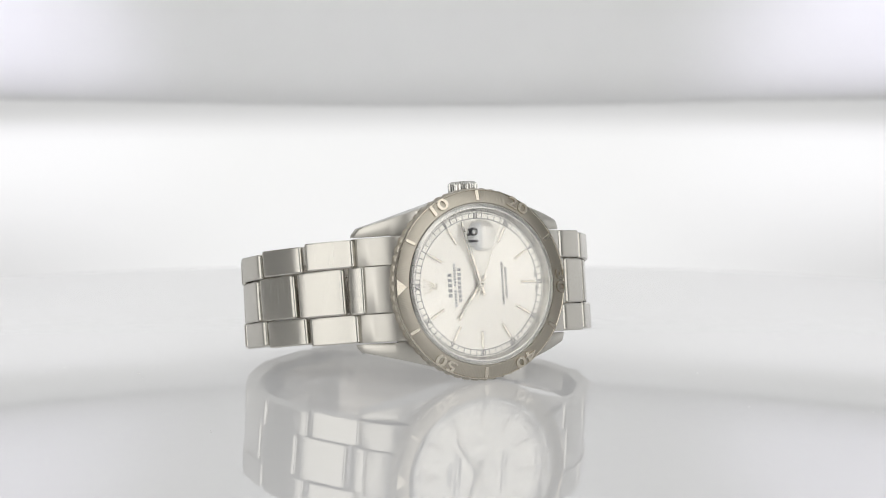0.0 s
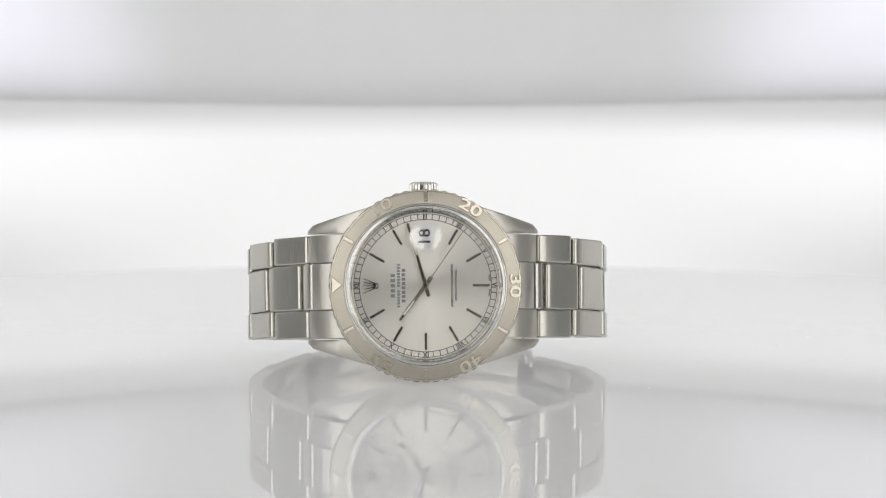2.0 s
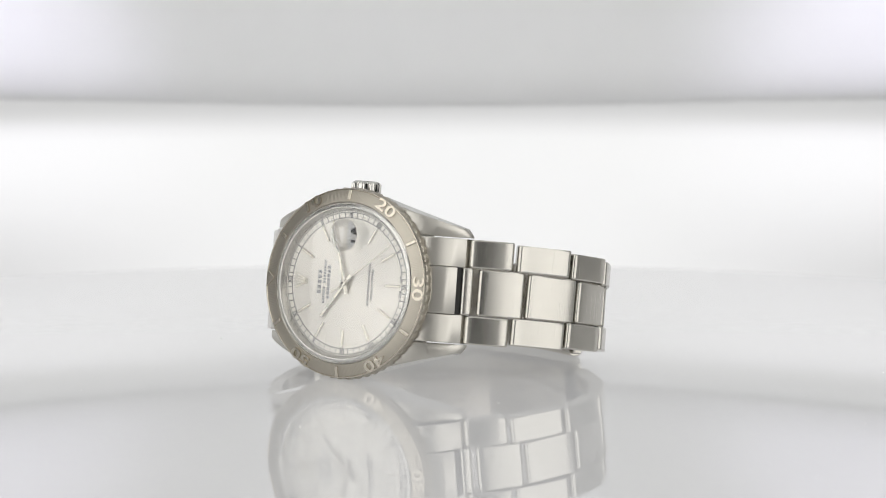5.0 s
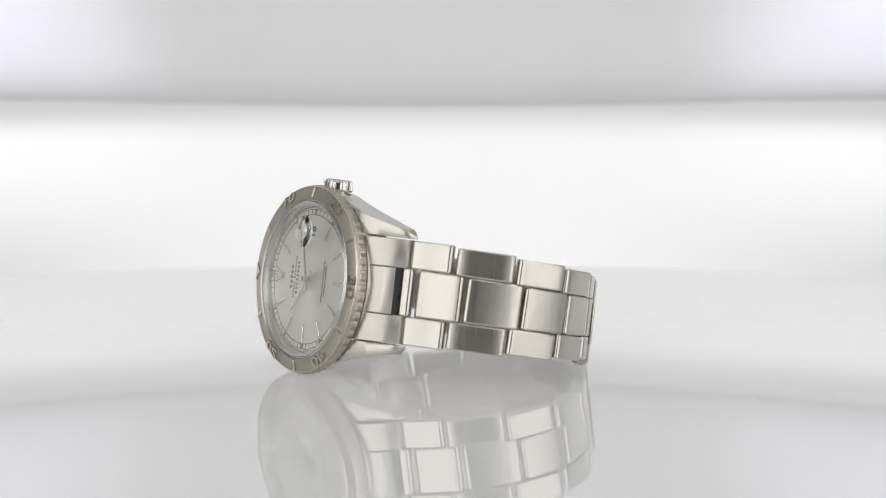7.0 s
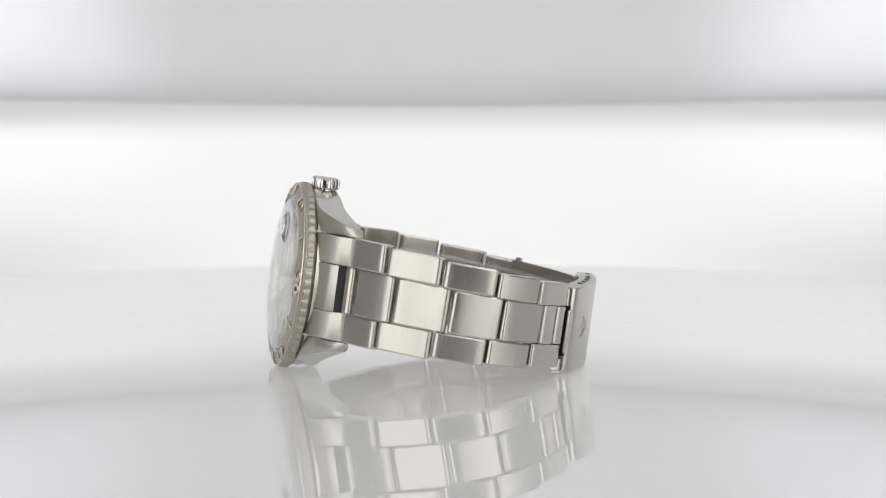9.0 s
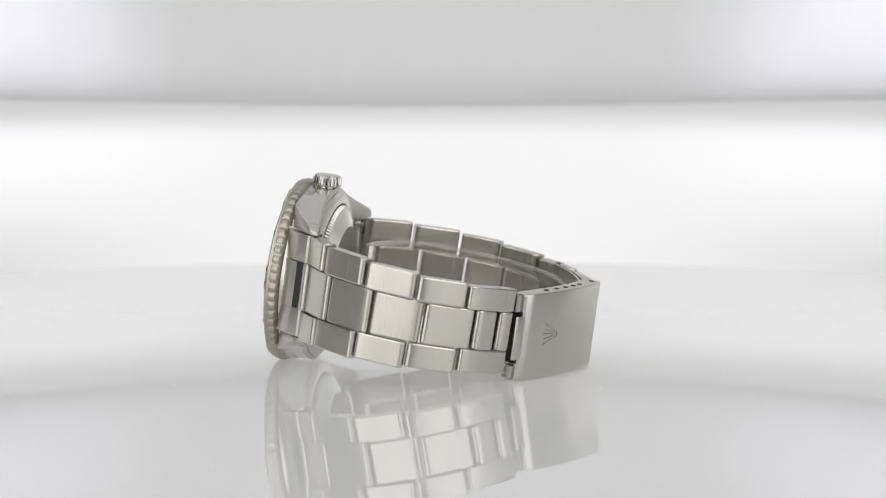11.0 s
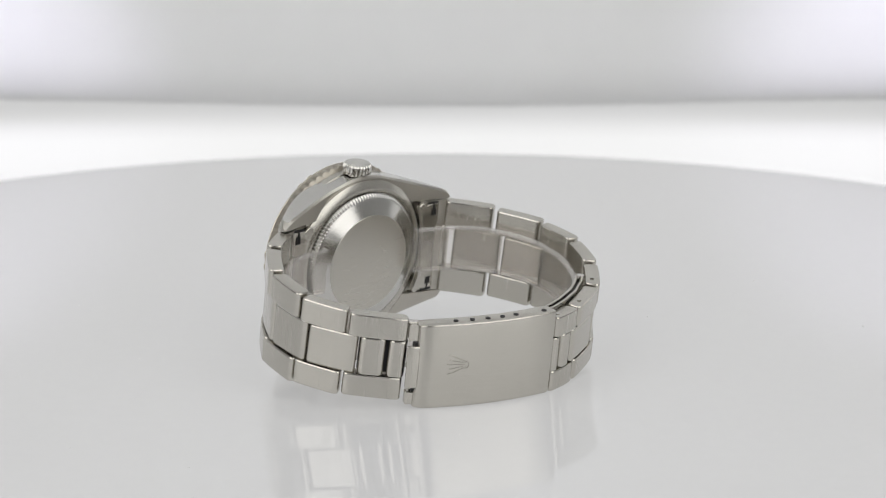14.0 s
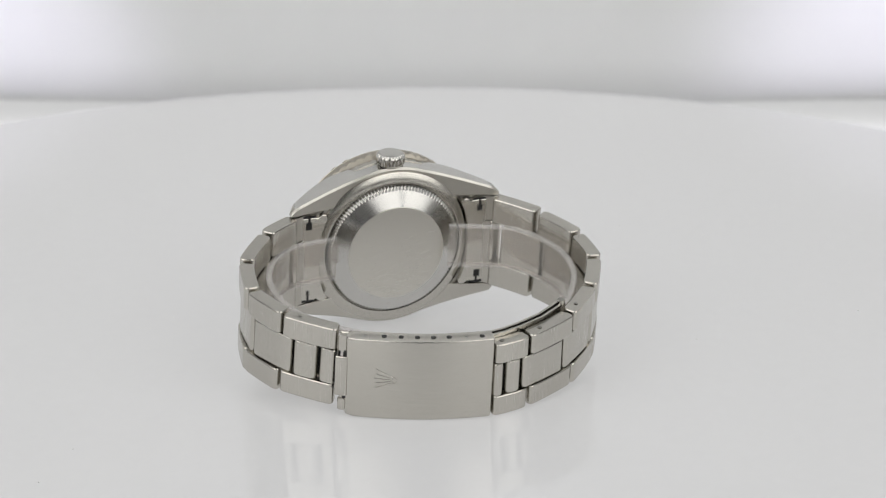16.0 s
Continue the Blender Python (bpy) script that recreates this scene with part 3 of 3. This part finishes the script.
def dial(w):
    d = part("dial", lathe([(0, 2.3), (13.75, 2.3), (13.75, 2.9), (0, 2.9)], 96), M_DIAL, w, "silver sunburst dial with baton markers")
    d.location.y = -DIAL_UP * MM
    part("inner_ring", lathe([(13.7, 1.28), (14.3, 0.0), (14.4, -0.2), (14.55, -0.22), (15.37, 0.12), (15.37, 2.6), (13.7, 2.6)], 128, closed=True), M_FLANK, w, "polished inner ring round the dial").location.y = FRONT * MM
    part("gasket", lathe([(15.11, 0.1), (15.17, -0.1), (15.27, -0.16), (15.385, -0.1), (15.385, 0.14), (15.11, 0.14)], 128, closed=True), M_POLISH, w, "polished ring round the crystal").location.y = FRONT * MM
    for r in (12.45, 13.5):
        part("track_circle", lathe([(r, 2.285), (r + 0.12, 2.285), (r + 0.12, 2.31), (r, 2.31)], 128, closed=True), M_PRINT, d)
    for k in range(60):
        if k % 5:
            part("minute_line", moved(block(-0.075, 0.075, -0.52, 0.52, 0, 0.02), at_clock(6 * k, 13.0, 2.3)), M_PRINT, d)
    for k, s in enumerate(("XII", "I", "II", "III", "IIII", "V", "VI", "VII", "VIII", "IX", "X", "XI")):
        part("roman_numeral", moved(letters(s, 1.4, 0.01, 0.85, 0.045), at_clock(30 * k, 13.0, 2.285)), M_PRINT, d)
        if k not in (0, 3):
            part("hour_marker", moved(block(-0.24, 0.24, -1.62, 1.62, 0, 0.35, 0.1), at_clock(30 * k, 10.55, 2.3)), M_HAND, d, "polished baton hour marker")
    part("emblem", moved(emblem(3.3, 0.25), at_clock(0, 10.2, 2.3)), M_HAND, d, "raised plain fan-shaped emblem")
    # plain bars in place of the maker's and model's words
    for x, half, h, n in ((6.2, 2.4, 0.80, 5), (5.1, 4.2, 0.52, 15), (4.15, 3.3, 0.68, 8)):
        bm, step = bmesh.new(), 2 * half / n
        for k in range(n):
            if n == 15 and k == 6:
                continue
            z = -half + step * (k + 0.5)
            block(z - step * 0.34, z + step * 0.34, -h / 2, h / 2, 0, 0.02, 0, bm)
        part("print_bar", moved(bm, at_clock(0, x, 2.295)), M_GREY, d)
    for s, x, size in (("SUPERLATIVE CHRONOMETER", 5.05, 0.62), ("OFFICIALLY CERTIFIED", 5.8, 0.62)):
        part("lettering", moved(letters(s, size, 0.01, 0.95, 0.022), at_clock(0, -x, 2.285)), M_PRINT, d)
    for s, k in (("SWISS", 1), ("MADE", -1)):
        part("lettering", moved(letters(s, 0.5, 0.01, 0.9, 0.02), at_clock(180 + 6.6 * k, 12.2, 2.285)), M_PRINT, d)
    # date
    dw = part("date_window", moved(block(-1.75, 1.75, -1.2, 1.2, 0, 0.04, 0.02), at_clock(90, 9.15, 2.295) @ Matrix.Rotation(radians(90), 4, "Z")), M_DATE, d, "white date disc behind its window")
    part("date_number", moved(letters("18", 2.25, 0.01, 1.05, 0.03), Matrix.Translation((0, 2.235, 9.15)) @ UPRIGHT), M_PRINT, dw)


def hand(length, wide, tail, thick, tip=0.6):
    """A hand along -X, lying in the dial's plane."""
    pts = [(tail, -wide * 0.5), (-length + 0.4, -wide * tip / 2), (-length, 0), (-length + 0.4, wide * tip / 2), (tail, wide * 0.5)]
    return loft([[(x, 0, z) for x, z in pts], [(x * 0.995, -thick, z * 0.6) for x, z in pts]])


def pointers(w):
    h = part("hour_hand", moved(hand(8.4, 0.85, 2.0, 0.18, 0.8), clock(307) @ Matrix.Translation((0, 1.75, 0))), M_HAND, w)
    part("lume_strip", moved(block(-6.9, -3.6, -0.2, -0.15, -0.16, 0.16), clock(307) @ Matrix.Translation((0, 1.75, 0))), M_LUME, h)
    m = part("minute_hand", moved(hand(12.4, 0.8, 2.2, 0.18, 0.7), clock(74) @ Matrix.Translation((0, 1.45, 0))), M_HAND, w)
    part("lume_strip", moved(block(-10.4, -6.0, -0.2, -0.15, -0.14, 0.14), clock(74) @ Matrix.Translation((0, 1.45, 0))), M_LUME, m)
    p = part("pinion", lathe([(0, 0.8), (0.5, 0.85), (0.62, 1.0), (0.62, 2.3), (0, 2.3)], 24), M_HAND, w)
    part("pinion_hole", lathe([(0, 0.78), (0.22, 0.78), (0.22, 0.9), (0, 0.9)], 16), M_RECESS_SHADE, p)
    for ob in (h, m, p):
        ob.location.y = -DIAL_UP * MM
    return part("second_hand", hand(13.0, 0.22, 3.4, 0.1, 0.6), M_HAND, w, "thin sweeping second hand")


def crystal(w):
    prof = [(0, -1.0), (13.8, -1.0), (14.15, -0.97), (14.7, -0.8), (15.05, -0.45), (15.1, -0.02), (15.0, -0.42), (0, -0.42)]
    c = part("crystal", lathe(prof, 128), M_GLASS, w, "clear flat sapphire crystal", angle=20)
    c.visible_shadow = False
    c.location.y = FRONT * MM
    r, sag = 3.05, 0.85
    R = (r * r + sag * sag) / (2 * sag)
    lens = [(R * math.sin(a), -sag + R - R * math.cos(a)) for a in [math.asin(r / R) * k / 10 for k in range(11)]]
    bm = lathe([(x if x > 1e-6 else 0, y) for x, y in lens] + [(r, 0.06), (0, 0.06)], 48)
    moved(bm, Matrix.Translation((0, -1.14, 9.15)))
    L = part("date_lens", bm, M_LENS, c, "round magnifying lens over the date", angle=20)
    L.visible_shadow = False


def crown(w):
    def flutes(i, a):
        return -0.22 * max(0, math.cos(a * 24)) ** 0.6 if 2 <= i <= 4 else 0

    prof = [(0, -20.15), (2.2, -20.1), (2.65, -19.85), (2.9, -19.5), (2.9, -18.1), (2.6, -17.8), (2.2, -17.7), (2.2, -16.5), (0, -16.8)]
    bm = moved(lathe(prof, 176, flutes), Matrix.Translation((0, 6.1, -0.3)) @ Matrix.Rotation(radians(-90), 4, "X"))
    part("winding_crown", bm, M_POLISH, w, "fluted polished steel winding crown", angle=25)


def caseback(w):
    prof = [(16.7, 8.2), (16.6, 8.9), (15.6, 9.5), (14.4, 9.6), (14.4, 8.5)]
    part("back_ring", lathe(prof, 128, closed=True), M_BRUSH, w)

    def flute(i, a):
        return 0.2 * math.cos(a * 120) if i in (1, 2) else 0

    prof = [(14.0, 8.9), (14.0, 9.7), (13.55, 10.35), (13.3, 10.45), (13.1, 10.52), (10.3, 11.75), (10.15, 11.8), (10.15, 11.2), (13, 9.0)]
    part("back_cover", lathe(prof, 960, flute, closed=True), M_FLANK, w, "polished screw-down back with fluted edge", angle=24)
    part("back_disc", lathe([(0, 11.86), (10.05, 11.86), (10.15, 11.8), (10.15, 11.3), (0, 11.3)], 96), M_BACK, w, "brushed flat centre of the case back")


def wristwatch():
    w = new("wristwatch")
    case = part("case", case_mesh(), M_SATIN, w, "steel case with polished flanks and brushed lugs", angle=40)
    case.data.materials.append(M_FLANK)
    for f in case.data.polygons:
        f.material_index = 1 if abs(f.normal.z) > 0.85 else 0
    bezel(w)
    dial(w)
    crystal(w)
    crown(w)
    caseback(w)
    for sx in (-1, 1):
        part("end_link", end_link(sx), M_SATIN, w)
        if sx > 0:
            # Near-black slab on the end face paints the shade of the slot.
            part("slot_shade", block(sx * 20.6, sx * 21.12, 7.3, 9.2, -4.42, 4.42, 0.05), M_RECESS_SHADE, w, "near-black slab painting the shaded slot behind the end link")
        hook = part("end_link_hook", end_link_back(sx), M_BRUSH, w)
        for sz in (-1, 1):
            # Dark blocks on the plate paint the shade in its slots.
            part("hook_slot", hook_slot(sx, sz), M_RECESS_SHADE, hook, "slot of the hook, its shade painted as dark blocks")
    bracelet(w)
    clasp(w)
    second = pointers(w)
    return tagged(w, "steel wristwatch with silver dial lying on its side", "wristwatch"), second


def holder():
    """Clear springy collar that keeps the bracelet round."""
    ring = [(13.6, 13.2), (22.6, 14.6), (29.3, 20.6), (32.0, 28.4), (31.2, 37.0), (27.0, 44.6), (20.0, 50.4), (10.0, 54.8), (-1.0, 56.6), (-11.0, 55.0), (-20.8, 50.2), (-26.2, 43.2), (-29.2, 35.4), (-28.7, 26.6), (-23.0, 17.6), (-10.6, 13.2)]
    pts = []
    for k in range(len(ring) - 1):
        p0, p1, p2, p3 = ring[max(0, k - 1)], ring[k], ring[k + 1], ring[min(len(ring) - 1, k + 2)]
        for j in range(5):
            u = j / 5
            pts.append(tuple(0.5 * (2 * b + (c - a) * u + (2 * a - 5 * b + 4 * c - d) * u * u + (-a + 3 * b - 3 * c + d) * u ** 3) for a, b, c, d in zip(p0, p1, p2, p3)))
    pts.append(ring[-1])
    e = new("watch_collar")
    for name, z0, z1, m, label in (("band", -4.1, 4.1, M_PLASTIC, ""), ("rim", 4.12, 4.6, M_RIM, "rounded edge painted paler than the band"), ("rim", -4.6, -4.12, M_RIM, "rounded edge painted paler than the band")):
        rings = []
        for k, (x, y) in enumerate(pts):
            a, b = Vector(pts[max(0, k - 1)]), Vector(pts[min(len(pts) - 1, k + 1)])
            t = (b - a).normalized()
            nx, ny = -t.y, t.x
            c = 1.5 + hang(y)[0]
            rings.append([(x + nx * d, y + ny * d, c + z) for d, z in ((0, z0), (0, z1), (0.2, z1 + 0.1 * (z0 > 0)), (1.0, z1 + 0.1 * (z0 > 0)), (1.2, z1), (1.2, z0), (1.0, z0), (0.2, z0))])
        part(name, loft(rings), m, e, label).visible_shadow = False
    return tagged(e, "clear plastic collar inside the watch bracelet", "watch holder")


TABLE = turntable()
WATCH, SECOND = wristwatch()
COLLAR = holder()


# ---- movement ----
SPIN0, SPIN = -66.89, -11.684
TILTS = [(0, 0), (10.6, 0), (11.0, 0.25), (11.5, 1.36), (12.0, 2.95), (12.5, 4.5), (13.0, 5.98), (13.5, 7.4), (14.0, 8.75), (14.5, 10.1), (15.0, 11.4), (15.5, 12.7), (16.0, 13.95)]
LEAN = 7.75
AXIS = (-0.00016, -0.0014, 0)


def tilt_at(t):
    rows = TILTS
    for (a, u), (b, v) in zip(rows, rows[1:]):
        if t <= b:
            return u + (v - u) * (t - a) / (b - a)
    return rows[-1][1]


def table_pose(t):
    pivot = Vector((0, -0.0045, 0.0041))
    return Matrix.Translation(pivot) @ pose(0, 0, 0, tilt_at(t)) @ Matrix.Translation(-pivot) @ pose(*AXIS, 0, 0, SPIN0 + SPIN * (t - 8))


def motions():
    times = [0.25 * k for k in range(65)]
    seat = pose(-0.0003, -0.02757, 0.01836, -LEAN)
    walk(TABLE, [(t, table_pose(t)) for t in times])
    walk(WATCH, [(t, table_pose(t) @ seat) for t in times])
    walk(COLLAR, [(t, table_pose(t) @ seat) for t in times])
    walk(SECOND, [(t, pose(0, 0.00055, 0, 0, 113 + 6 * t, 0)) for t in times])


motions()
